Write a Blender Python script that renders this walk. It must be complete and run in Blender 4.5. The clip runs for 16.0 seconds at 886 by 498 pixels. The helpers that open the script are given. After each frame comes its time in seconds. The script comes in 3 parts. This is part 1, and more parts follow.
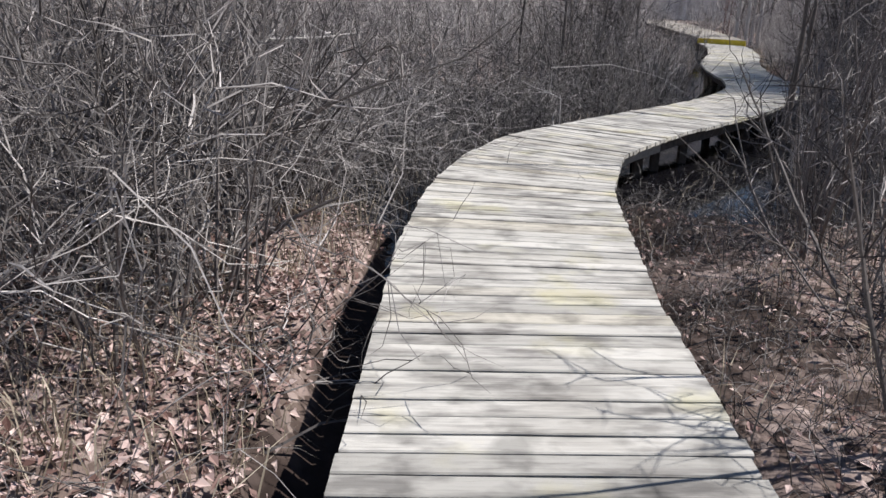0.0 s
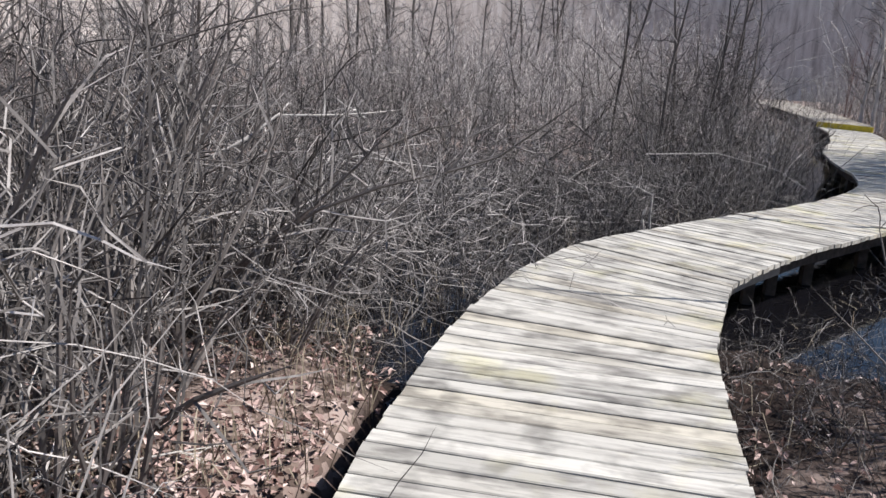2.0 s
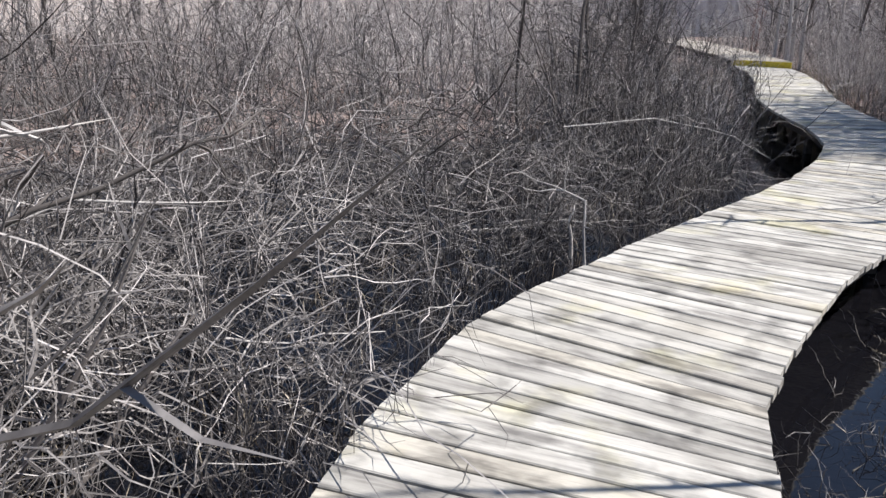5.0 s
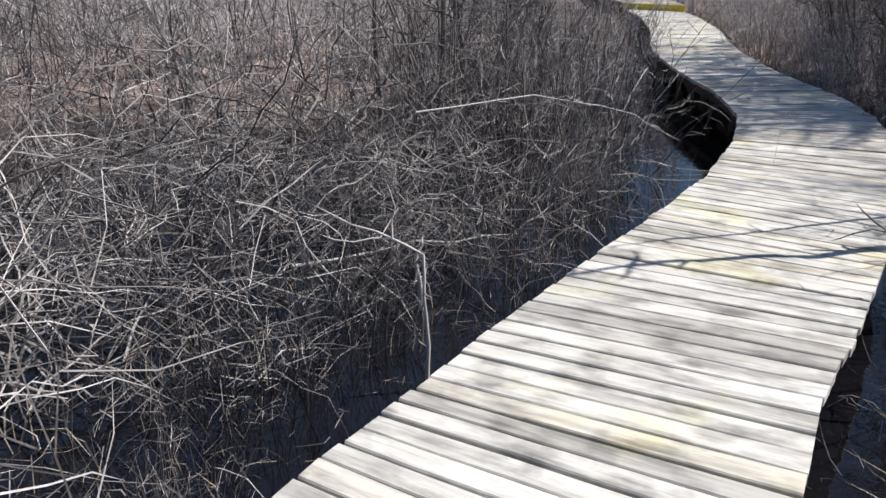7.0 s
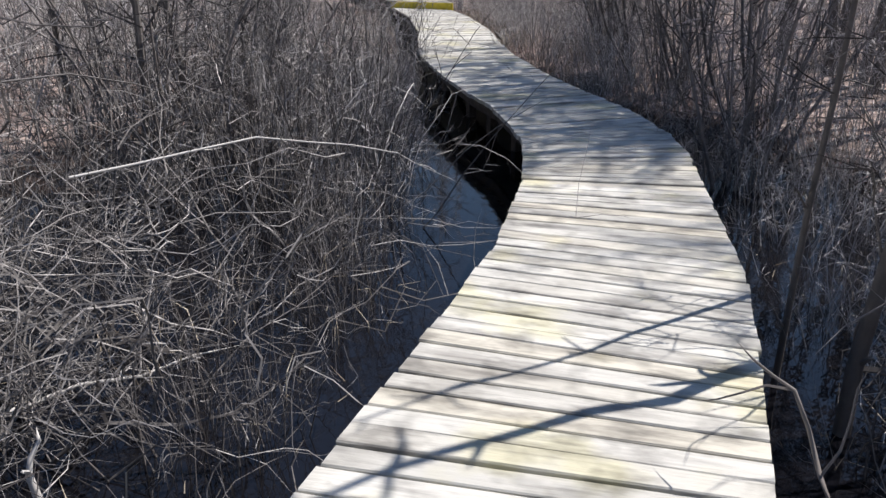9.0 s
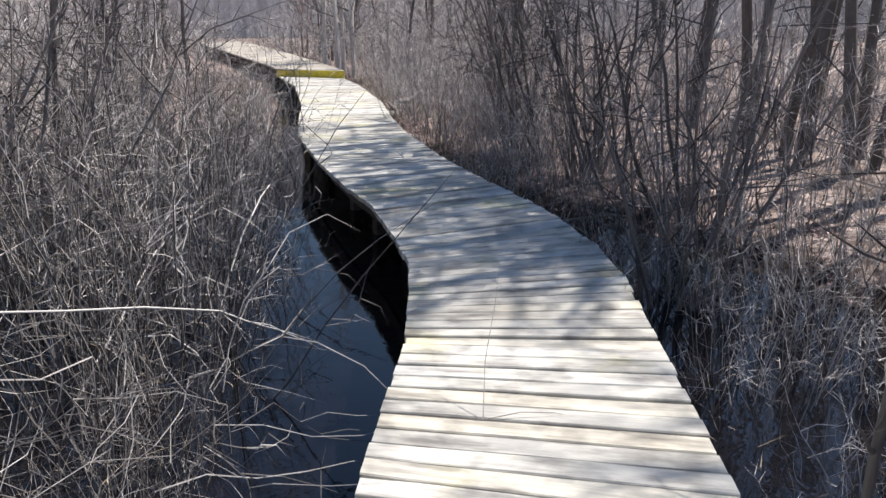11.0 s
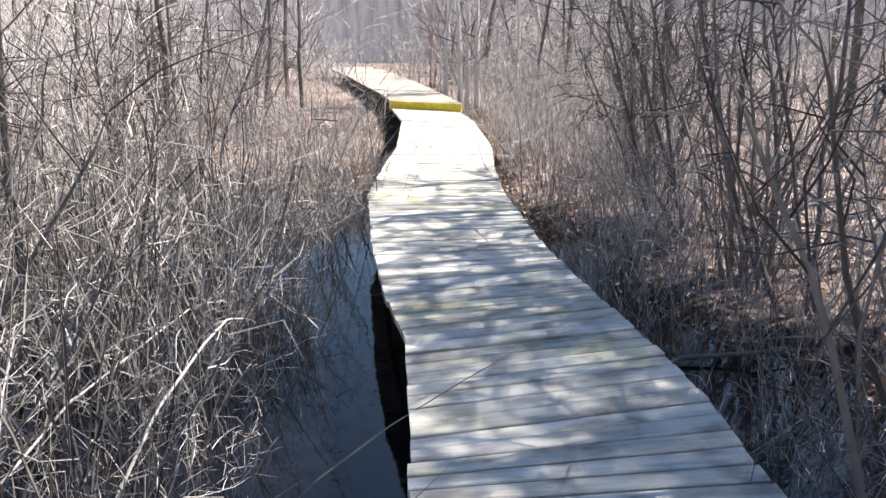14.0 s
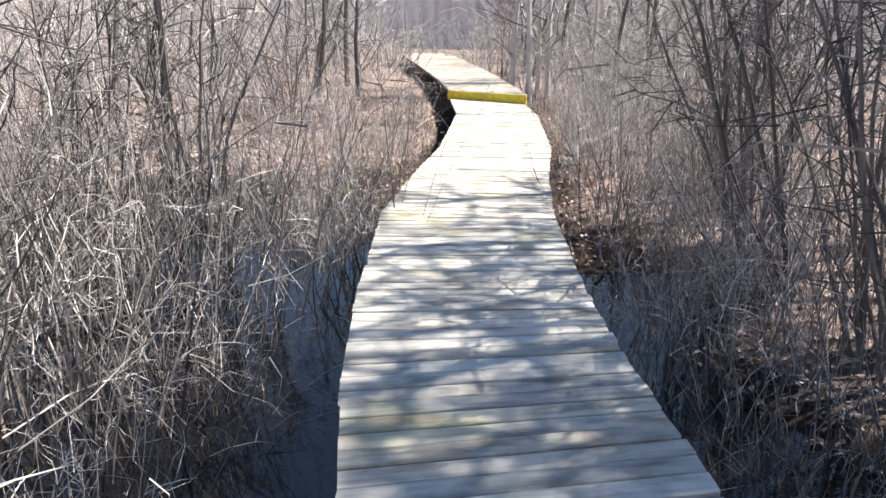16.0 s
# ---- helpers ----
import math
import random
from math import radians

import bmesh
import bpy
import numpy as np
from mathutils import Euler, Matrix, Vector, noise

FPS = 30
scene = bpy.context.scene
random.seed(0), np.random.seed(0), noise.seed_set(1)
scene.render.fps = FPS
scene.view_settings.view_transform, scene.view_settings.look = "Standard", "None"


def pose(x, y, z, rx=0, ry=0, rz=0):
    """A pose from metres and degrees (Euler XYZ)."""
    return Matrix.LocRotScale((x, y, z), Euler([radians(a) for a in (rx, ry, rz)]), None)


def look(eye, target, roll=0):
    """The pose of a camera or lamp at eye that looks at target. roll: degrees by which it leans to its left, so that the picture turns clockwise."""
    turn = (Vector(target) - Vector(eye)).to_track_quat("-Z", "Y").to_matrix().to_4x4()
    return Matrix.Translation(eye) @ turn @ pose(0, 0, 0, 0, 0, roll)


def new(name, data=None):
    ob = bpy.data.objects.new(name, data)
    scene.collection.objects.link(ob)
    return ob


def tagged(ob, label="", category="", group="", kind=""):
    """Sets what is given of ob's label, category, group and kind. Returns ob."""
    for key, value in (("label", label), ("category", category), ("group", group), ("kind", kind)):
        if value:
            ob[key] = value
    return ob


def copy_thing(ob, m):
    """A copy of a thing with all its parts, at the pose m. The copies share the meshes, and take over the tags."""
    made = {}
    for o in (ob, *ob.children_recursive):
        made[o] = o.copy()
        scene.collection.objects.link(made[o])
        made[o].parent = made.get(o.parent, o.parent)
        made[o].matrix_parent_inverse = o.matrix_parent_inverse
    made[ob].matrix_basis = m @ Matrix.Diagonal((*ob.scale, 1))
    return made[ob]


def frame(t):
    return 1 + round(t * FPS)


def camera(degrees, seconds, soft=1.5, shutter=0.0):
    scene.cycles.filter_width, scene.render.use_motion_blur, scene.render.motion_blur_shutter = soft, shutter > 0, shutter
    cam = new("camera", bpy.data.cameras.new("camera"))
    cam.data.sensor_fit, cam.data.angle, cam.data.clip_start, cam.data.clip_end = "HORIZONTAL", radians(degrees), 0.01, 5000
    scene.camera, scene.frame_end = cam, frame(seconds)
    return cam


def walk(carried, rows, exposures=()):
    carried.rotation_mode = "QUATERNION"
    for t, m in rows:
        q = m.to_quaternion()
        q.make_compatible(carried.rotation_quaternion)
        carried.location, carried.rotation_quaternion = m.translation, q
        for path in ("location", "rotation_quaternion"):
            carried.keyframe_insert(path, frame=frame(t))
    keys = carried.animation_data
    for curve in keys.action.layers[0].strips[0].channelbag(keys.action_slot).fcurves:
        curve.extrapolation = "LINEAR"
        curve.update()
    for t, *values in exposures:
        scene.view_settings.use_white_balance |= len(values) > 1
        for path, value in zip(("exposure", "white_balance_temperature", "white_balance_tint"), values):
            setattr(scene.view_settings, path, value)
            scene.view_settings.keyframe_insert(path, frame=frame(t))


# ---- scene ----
cam = camera(60.0, 16.0, soft=1.5)
PATH = [
    (0, (0.213, -1.413, 1.407), (0.268, 0.484, 0.776), 1.6),
    (0.5, (0.347, -1.025, 1.433), (0.31, 0.877, 0.815), 2.6),
    (1, (0.413, -0.554, 1.441), (0.325, 1.359, 0.863), 2.0),
    (1.5, (0.502, -0.124, 1.408), (0.352, 1.797, 0.871), 0.7),
    (2, (0.592, 0.312, 1.428), (0.398, 2.245, 0.951), 3.2),
    (2.5, (0.597, 0.819, 1.417), (0.435, 2.751, 0.928), 2.6),
    (3, (0.669, 1.258, 1.446), (0.463, 3.178, 0.926), 3.1),
    (3.5, (0.663, 1.729, 1.452), (0.476, 3.647, 0.915), 1.1),
    (4, (0.786, 2.195, 1.445), (0.582, 4.106, 0.889), 1.0),
    (4.5, (0.851, 2.672, 1.448), (0.732, 4.588, 0.887), 0.3),
    (4.7, (0.827, 2.856, 1.429), (0.776, 4.773, 0.86), -0.0),
    (6.8, (1.5, 4.938, 1.458), (1.736, 6.797, 0.758), 0.6),
    (7, (1.545, 5.089, 1.472), (1.814, 6.937, 0.756), -0.6),
    (7.5, (1.722, 5.514, 1.458), (2.05, 7.361, 0.764), -0.7),
    (8, (1.861, 5.961, 1.462), (2.332, 7.79, 0.803), -1.1),
    (8.5, (2.098, 6.377, 1.417), (2.762, 8.131, 0.723), -2.7),
    (9, (2.366, 6.74, 1.413), (3.136, 8.437, 0.687), -0.1),
    (9.5, (2.596, 7.154, 1.438), (3.453, 8.79, 0.67), -2.2),
    (10, (2.916, 7.527, 1.412), (3.807, 9.161, 0.681), -2.1),
    (10.2, (3.001, 7.654, 1.432), (3.92, 9.295, 0.753), -2.1),
    (12.3, (3.983, 8.855, 1.428), (4.976, 10.518, 0.931), 3.8),
    (12.5, (4.117, 9.005, 1.417), (5.054, 10.702, 0.926), 3.3),
    (13, (4.328, 9.312, 1.43), (5.214, 11.03, 0.917), 1.7),
    (13.5, (4.578, 9.607, 1.461), (5.304, 11.393, 0.932), 2.9),
    (14, (4.77, 9.933, 1.472), (5.459, 11.735, 0.946), -0.1),
    (14.5, (5.028, 10.249, 1.461), (5.675, 12.065, 0.927), 1.4),
    (15, (5.24, 10.612, 1.433), (5.885, 12.427, 0.893), 1.3),
    (15.5, (5.448, 10.937, 1.415), (6.053, 12.761, 0.859), -0.6),
    (16, (5.675, 11.306, 1.415), (6.172, 13.161, 0.857), 0.2),
]
walk(cam, [(t, look(eye, target, roll)) for t, eye, target, roll in PATH],
     exposures=[(0, 0.18, 6650, 11), (3.5, 0.42, 6650, 11), (6.8, 0.48, 6650, 11), (10.2, 0.48, 6650, 11), (12.3, 1.56, 7150, 10), (14.5, 1.5, 7150, 10), (16.0, 1.38, 7150, 10)])

# ---- daylight ----
SUN_TO = Vector((0.97, 0.05, 1.25)).normalized()
world = bpy.data.worlds.new("spring_sky")
scene.world = world
world.use_nodes = True
wn = world.node_tree.nodes
sky = wn.new("ShaderNodeTexSky")
sky.sky_type = 'NISHITA'
sky.sun_disc = False
sky.dust_density = 0.2
sky.ozone_density = 4.5
sky.sun_elevation = math.asin(SUN_TO.z)
sky.sun_rotation = math.atan2(SUN_TO.x, SUN_TO.y)
world.node_tree.links.new(sky.outputs["Color"], wn["Background"].inputs["Color"])
wn["Background"].inputs["Strength"].default_value = 0.072
sun_data = bpy.data.lights.new("sun", 'SUN')
sun_data.energy = 5.0
sun_data.angle = radians(0.53)
sun_data.color = (1.0, 0.955, 0.92)
sun = new("sun", sun_data)
sun.matrix_world = look((20, 0, 30), Vector((20, 0, 30)) - SUN_TO)


# ---- materials ----
def material(name, rough=0.85, spec=0.3):
    m = bpy.data.materials.new(name)
    m.use_nodes = True
    b = m.node_tree.nodes["Principled BSDF"]
    b.inputs["Roughness"].default_value = rough
    b.inputs["Specular IOR Level"].default_value = spec
    return m, m.node_tree.nodes, m.node_tree.links, b


def noise_node(n, l, vector, scale, detail=6.0, rough=0.6):
    t = n.new("ShaderNodeTexNoise")
    t.inputs["Scale"].default_value = scale
    t.inputs["Detail"].default_value = detail
    t.inputs["Roughness"].default_value = rough
    l.new(vector, t.inputs["Vector"])
    return t.outputs["Fac"]


def ramp(n, l, fac, stops):
    r = n.new("ShaderNodeValToRGB")
    e = r.color_ramp.elements
    while len(e) < len(stops):
        e.new(0.5)
    for k, (p, c) in enumerate(stops):
        e[k].position = p
        e[k].color = (*c, 1)
    l.new(fac, r.inputs["Fac"])
    return r.outputs["Color"]


def blend(n, l, kind, fac, a, b):
    x = n.new("ShaderNodeMix")
    x.data_type = 'RGBA'
    x.blend_type = kind
    if isinstance(fac, (int, float)):
        x.inputs["Factor"].default_value = fac
    else:
        l.new(fac, x.inputs["Factor"])
    for socket, v in ((x.inputs[6], a), (x.inputs[7], b)):
        if isinstance(v, tuple):
            socket.default_value = (*v, 1)
        else:
            l.new(v, socket)
    return x.outputs[2]


def bump(n, l, height, bsdf, strength, distance):
    b = n.new("ShaderNodeBump")
    b.inputs["Strength"].default_value = strength
    b.inputs["Distance"].default_value = distance
    l.new(height, b.inputs["Height"])
    l.new(b.outputs["Normal"], bsdf.inputs["Normal"])


def place(n, l, coords, scale):
    m = n.new("ShaderNodeMapping")
    m.inputs["Scale"].default_value = scale
    l.new(coords, m.inputs["Vector"])
    return m.outputs["Vector"]


def deck_material(name, tint):
    """Weathered softwood: grain along each plank's own x, worn pale top, greenish and ochre stains."""
    m, n, l, b = material(name, 0.75, 0.35)
    tc = n.new("ShaderNodeTexCoord")
    info = n.new("ShaderNodeObjectInfo")
    geo = n.new("ShaderNodeNewGeometry")
    shift = n.new("ShaderNodeVectorMath")
    shift.operation = 'MULTIPLY_ADD'
    shift.inputs[1].default_value = (1, 1, 1)
    many = n.new("ShaderNodeMath")
    many.operation = 'MULTIPLY'
    many.inputs[1].default_value = 57.0
    l.new(info.outputs["Random"], many.inputs[0])
    l.new(tc.outputs["Object"], shift.inputs[0])
    l.new(many.outputs[0], shift.inputs[2])
    own = shift.outputs["Vector"]
    grain = noise_node(n, l, place(n, l, own, (3.0, 70.0, 30.0)), 1.0, 8, 0.7)
    streak = noise_node(n, l, place(n, l, own, (1.6, 14.0, 8.0)), 1.0, 5, 0.6)
    cloud = noise_node(n, l, geo.outputs["Position"], 1.5, 4, 0.55)
    mottle = noise_node(n, l, place(n, l, own, (3.2, 9.0, 5.0)), 1.0, 4, 0.55)
    smudge = noise_node(n, l, geo.outputs["Position"], 4.6, 3, 0.5)
    base = ramp(n, l, info.outputs["Random"], [(0.0, tuple(v * 0.72 for v in tint)), (0.2, tuple(v * 0.9 for v in tint)), (0.36, (tint[0] * 1.0, tint[1] * 0.965, tint[2] * 0.89)),
                                               (0.5, tuple(v * 0.96 for v in tint)), (0.7, tint), (1.0, tuple(v * 1.14 for v in tint))])
    c = blend(n, l, 'MULTIPLY', 0.6, base, ramp(n, l, grain, [(0.3, (0.5, 0.49, 0.48)), (0.48, (0.94, 0.94, 0.92)), (0.7, (1, 1, 1))]))
    c = blend(n, l, 'MULTIPLY', 0.8, c, ramp(n, l, streak, [(0.3, (0.45, 0.44, 0.45)), (0.5, (1, 1, 1))]))
    c = blend(n, l, 'MULTIPLY', 0.85, c, ramp(n, l, mottle, [(0.34, (0.46, 0.455, 0.46)), (0.5, (1, 1, 1))]))
    c = blend(n, l, 'MULTIPLY', 0.75, c, ramp(n, l, smudge, [(0.32, (0.5, 0.5, 0.5)), (0.46, (1, 1, 1))]))
    c = blend(n, l, 'MULTIPLY', 0.8, c, ramp(n, l, cloud, [(0.36, (0.72, 0.71, 0.7)), (0.48, (1, 1, 1)), (0.55, (1, 1, 1)), (0.66, (1.0, 0.975, 0.74))]))
    l.new(c, b.inputs["Base Color"])
    bump(n, l, grain, b, 0.6, 0.004)
    return m


def bark_material(name, dark, pale, scale=22.0, lichen=0.42, bias=0.12):
    """Bare twigs and stems, each stem of a slightly different grey."""
    m, n, l, b = material(name, 0.7, 0.35)
    tc = n.new("ShaderNodeTexCoord")
    geo = n.new("ShaderNodeNewGeometry")
    a = noise_node(n, l, tc.outputs["Object"], scale, 5, 0.6)
    mix = n.new("ShaderNodeMath")
    mix.operation = 'MULTIPLY_ADD'
    mix.inputs[1].default_value = 0.55
    half = n.new("ShaderNodeMath")
    half.operation = 'MULTIPLY'
    half.inputs[1].default_value = 0.45
    l.new(geo.outputs["Random Per Island"], mix.inputs[0])
    l.new(a, half.inputs[0])
    l.new(half.outputs[0], mix.inputs[2])
    # lichen scales the middle tone; a higher value brightens the whole bark
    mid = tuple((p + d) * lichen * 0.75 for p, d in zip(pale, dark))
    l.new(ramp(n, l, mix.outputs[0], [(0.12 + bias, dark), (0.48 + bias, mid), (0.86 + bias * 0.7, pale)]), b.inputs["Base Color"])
    bump(n, l, a, b, 0.4, 0.002)
    return m


def ground_material():
    m, n, l, b = material("leaf_litter_mud", 0.9, 0.2)
    geo = n.new("ShaderNodeNewGeometry")
    p = geo.outputs["Position"]
    big = noise_node(n, l, p, 0.55, 5)
    mid = noise_node(n, l, p, 6.0, 6)
    v = n.new("ShaderNodeTexVoronoi")
    v.inputs["Scale"].default_value = 17.0
    l.new(p, v.inputs["Vector"])
    leaf = ramp(n, l, v.outputs["Color"], [(0.1, (0.05, 0.036, 0.032)), (0.4, (0.19, 0.145, 0.125)), (0.7, (0.33, 0.26, 0.235)), (1.0, (0.48, 0.4, 0.365))])
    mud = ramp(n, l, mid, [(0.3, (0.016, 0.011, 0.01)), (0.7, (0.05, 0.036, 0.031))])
    c = blend(n, l, 'MIX', ramp(n, l, big, [(0.36, (0, 0, 0)), (0.5, (1, 1, 1))]), mud, leaf)
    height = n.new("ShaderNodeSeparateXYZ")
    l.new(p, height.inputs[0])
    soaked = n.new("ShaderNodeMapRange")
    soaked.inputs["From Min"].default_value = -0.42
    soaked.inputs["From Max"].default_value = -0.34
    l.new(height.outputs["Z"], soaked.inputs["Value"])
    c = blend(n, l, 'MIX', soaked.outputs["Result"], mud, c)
    l.new(c, b.inputs["Base Color"])
    bump(n, l, mid, b, 0.8, 0.05)
    return m


def water_material():
    m, n, l, b = material("swamp_water", 0.04, 0.5)
    b.inputs["Base Color"].default_value = (0.006, 0.006, 0.008, 1)
    b.inputs["IOR"].default_value = 1.5
    geo = n.new("ShaderNodeNewGeometry")
    a = noise_node(n, l, geo.outputs["Position"], 5.0, 3)
    bump(n, l, a, b, 0.12, 0.02)
    return m


def plain(name, stops, scale, rough=0.85, spec=0.3, relief=0.3, stretch=(1, 1, 1)):
    m, n, l, b = material(name, rough, spec)
    geo = n.new("ShaderNodeNewGeometry")
    a = noise_node(n, l, place(n, l, geo.outputs["Position"], stretch), scale, 6)
    l.new(ramp(n, l, a, stops), b.inputs["Base Color"])
    bump(n, l, a, b, relief, 0.01)
    return m


def scatter_material(name, stops):
    m, n, l, b = material(name, 0.8, 0.25)
    geo = n.new("ShaderNodeNewGeometry")
    l.new(ramp(n, l, geo.outputs["Random Per Island"], stops), b.inputs["Base Color"])
    return m


DECK = deck_material("weathered_deck_wood", (0.6, 0.592, 0.555))
DECK_FAR = deck_material("bleached_deck_wood", (0.5, 0.47, 0.43))
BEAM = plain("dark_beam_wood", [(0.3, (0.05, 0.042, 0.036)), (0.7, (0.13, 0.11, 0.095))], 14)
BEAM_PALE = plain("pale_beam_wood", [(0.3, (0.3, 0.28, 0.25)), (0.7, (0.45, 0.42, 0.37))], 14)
YELLOW = plain("worn_yellow_paint", [(0.3, (0.42, 0.33, 0.03)), (0.55, (0.62, 0.5, 0.05)), (0.75, (0.7, 0.6, 0.14))], 9, 0.6)
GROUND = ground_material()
WATER = water_material()
TWIG_GREY = bark_material("grey_twig_bark", (0.042, 0.037, 0.036), (0.62, 0.59, 0.575))
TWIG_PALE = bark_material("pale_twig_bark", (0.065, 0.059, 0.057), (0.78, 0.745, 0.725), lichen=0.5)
TWIG_BROWN = bark_material("brown_twig_bark", (0.03, 0.026, 0.026), (0.3, 0.28, 0.275))
# brightened copy of the twig bark: sunlight is put into its colour
TWIG_LIT = bark_material("sunlit_tone_twig_bark", (0.2, 0.18, 0.175), (0.8, 0.765, 0.745), lichen=0.66, bias=0.0)
STEM_DARK = bark_material("dark_stem_bark", (0.09, 0.078, 0.072), (0.5, 0.46, 0.44), 12)
STEM_GREY = bark_material("grey_stem_bark", (0.05, 0.043, 0.04), (0.34, 0.31, 0.29), 12)
TRUNK_PALE = bark_material("pale_trunk_bark", (0.3, 0.285, 0.27), (0.72, 0.7, 0.68), 9, 0.6, 0.0)
RED_TWIG = bark_material("reddish_twig_bark", (0.12, 0.06, 0.055), (0.4, 0.25, 0.23))
LEAF = scatter_material("fallen_leaf", [(0.0, (0.08, 0.042, 0.036)), (0.3, (0.26, 0.17, 0.15)), (0.65, (0.5, 0.37, 0.345)), (1.0, (0.7, 0.58, 0.54))])
STRAW = scatter_material("dry_grass_blade", [(0.0, (0.14, 0.11, 0.08)), (0.6, (0.36, 0.31, 0.24)), (1.0, (0.5, 0.45, 0.36))])
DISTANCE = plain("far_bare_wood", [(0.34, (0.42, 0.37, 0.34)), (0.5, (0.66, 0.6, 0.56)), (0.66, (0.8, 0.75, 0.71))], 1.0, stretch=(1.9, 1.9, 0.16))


# ---- building helpers ----
def mesh_from(name, verts, faces, mat):
    me = bpy.data.meshes.new(name)
    me.from_pydata(verts, [], faces)
    me.materials.append(mat)
    me.update()
    return me


def part(name, me, parent, label="", local=None):
    ob = new(name, me)
    ob.parent = parent
    if local is not None:
        ob.matrix_basis = local
    if label:
        ob["label"] = label
    return ob


def box(verts, faces, corners, z0, z1, chamfer=0.0):
    """A prism over a plan quadrilateral, with a chamfered top edge where asked."""
    k = len(verts)
    c = [sum(p[i] for p in corners) / 4 for i in (0, 1)]
    rings = [(z0, 0.0), (z1 - chamfer, 0.0), (z1, chamfer)] if chamfer else [(z0, 0.0), (z1, 0.0)]
    for z, inset in rings:
        for x, y in corners:
            d = math.hypot(x - c[0], y - c[1])
            f = 1 - inset / max(d, 1e-6)
            verts.append((c[0] + (x - c[0]) * f, c[1] + (y - c[1]) * f, z))
    n = len(rings)
    faces.append((k + 3, k + 2, k + 1, k))
    top = k + 4 * (n - 1)
    faces.append((top, top + 1, top + 2, top + 3))
    for r in range(n - 1):
        for i in range(4):
            j = (i + 1) % 4
            faces.append((k + 4 * r + i, k + 4 * r + j, k + 4 * r + 4 + j, k + 4 * r + 4 + i))


def tube(verts, faces, pts, radii, sides=3):
    """A tapering limb along pts, closed to a tip."""
    k = len(verts)
    pts = np.asarray(pts, float)
    way = np.gradient(pts, axis=0)
    way /= np.linalg.norm(way, axis=1)[:, None] + 1e-9
    ref = np.where(np.abs(way[:, 2:3]) < 0.8, [[0, 0, 1.0]], [[1.0, 0, 0]])
    u = np.cross(way, ref)
    u /= np.linalg.norm(u, axis=1)[:, None] + 1e-9
    w = np.cross(way, u)
    for i in range(len(pts) - 1):
        for s in range(sides):
            a = 2 * math.pi * s / sides
            verts.append(tuple(pts[i] + radii[i] * (math.cos(a) * u[i] + math.sin(a) * w[i])))
    verts.append(tuple(pts[-1]))
    last = len(verts) - 1
    for i in range(len(pts) - 2):
        for s in range(sides):
            t = (s + 1) % sides
            faces.append((k + i * sides + s, k + i * sides + t, k + (i + 1) * sides + t, k + (i + 1) * sides + s))
    e = k + (len(pts) - 2) * sides
    for s in range(sides):
        faces.append((e + s, e + (s + 1) % sides, last))


def limb(rng, start, way, length, steps, wander, droop=0.0):
    pts = [np.array(start, float)]
    d = np.array(way, float)
    d /= np.linalg.norm(d)
    for _ in range(steps):
        d = d + rng.normal(0, wander, 3) + (0, 0, -droop)
        d /= np.linalg.norm(d)
        pts.append(pts[-1] + d * length / steps)
    return np.array(pts)


def taper(r, n, tip=0.3):
    return [r * (1 - (1 - tip) * i / n) for i in range(n + 1)]


# ---- the boardwalk's plan: left and right ends of planks along the walk ----
ENDS = [((-0.24, -2.8), (1.1, -2.8)), ((-0.06, 0.5), (1.29, 0.5)), ((0.02, 2.0), (1.38, 2.0)), ((0.07, 2.95), (1.48, 2.8)),
        ((0.19, 3.95), (1.61, 3.8)), ((0.34, 4.75), (1.7, 4.35)), ((0.6, 5.65), (1.9, 5.05)), ((1.02, 6.58), (2.13, 5.75)),
        ((1.45, 7.15), (2.48, 6.28)), ((1.85, 7.58), (2.9, 6.82)), ((2.15, 7.92), (3.2, 7.2)), ((2.64, 8.43), (3.68, 7.68)),
        ((3.62, 9.44), (4.52, 8.58)), ((4.14, 10.0), (5.02, 9.16)), ((4.83, 10.93), (5.78, 10.25)), ((5.2, 11.55), (6.35, 11.08)),
        ((5.42, 11.95), (6.62, 11.6)), ((5.6, 12.45), (6.88, 12.3)), ((5.9, 13.45), (7.13, 13.35)), ((6.02, 14.25), (7.27, 14.1)),
        ((6.24, 15.25), (7.48, 14.95)), ((6.72, 17.1), (8.02, 16.7)), ((7.35, 18.7), (8.55, 18.1)), ((8.07, 20.4), (9.35, 19.95)),
        ((9.28, 23.9), (10.5, 23.3)), ((9.88, 26.5), (10.95, 25.1))]
UPPER = [((9.9, 26.62), (11.05, 25.2)), ((10.45, 29.5), (12.0, 29.3)), ((11.1, 33.5), (12.9, 33.5)), ((11.8, 37.7), (13.8, 38.0)),
         ((12.6, 43.0), (14.8, 43.0)), ((13.3, 48.0), (15.5, 48.0))]


def deck_gap(x, y):
    """Signed distance of a place from the deck's nearer edge (left side negative), and the station's y."""
    best = (1e9, 1.0, 0.0)
    for (a, b) in LINE:
        mx, my = (a[0] + b[0]) / 2, (a[1] + b[1]) / 2
        d = math.hypot(x - mx, y - my)
        if d < best[0]:
            side = (x - mx) * (b[0] - a[0]) + (y - my) * (b[1] - a[1])
            best = (d, 1.0 if side > 0 else -1.0, my)
    return (max(best[0] - 0.66, 0.0)), best[1], best[2]


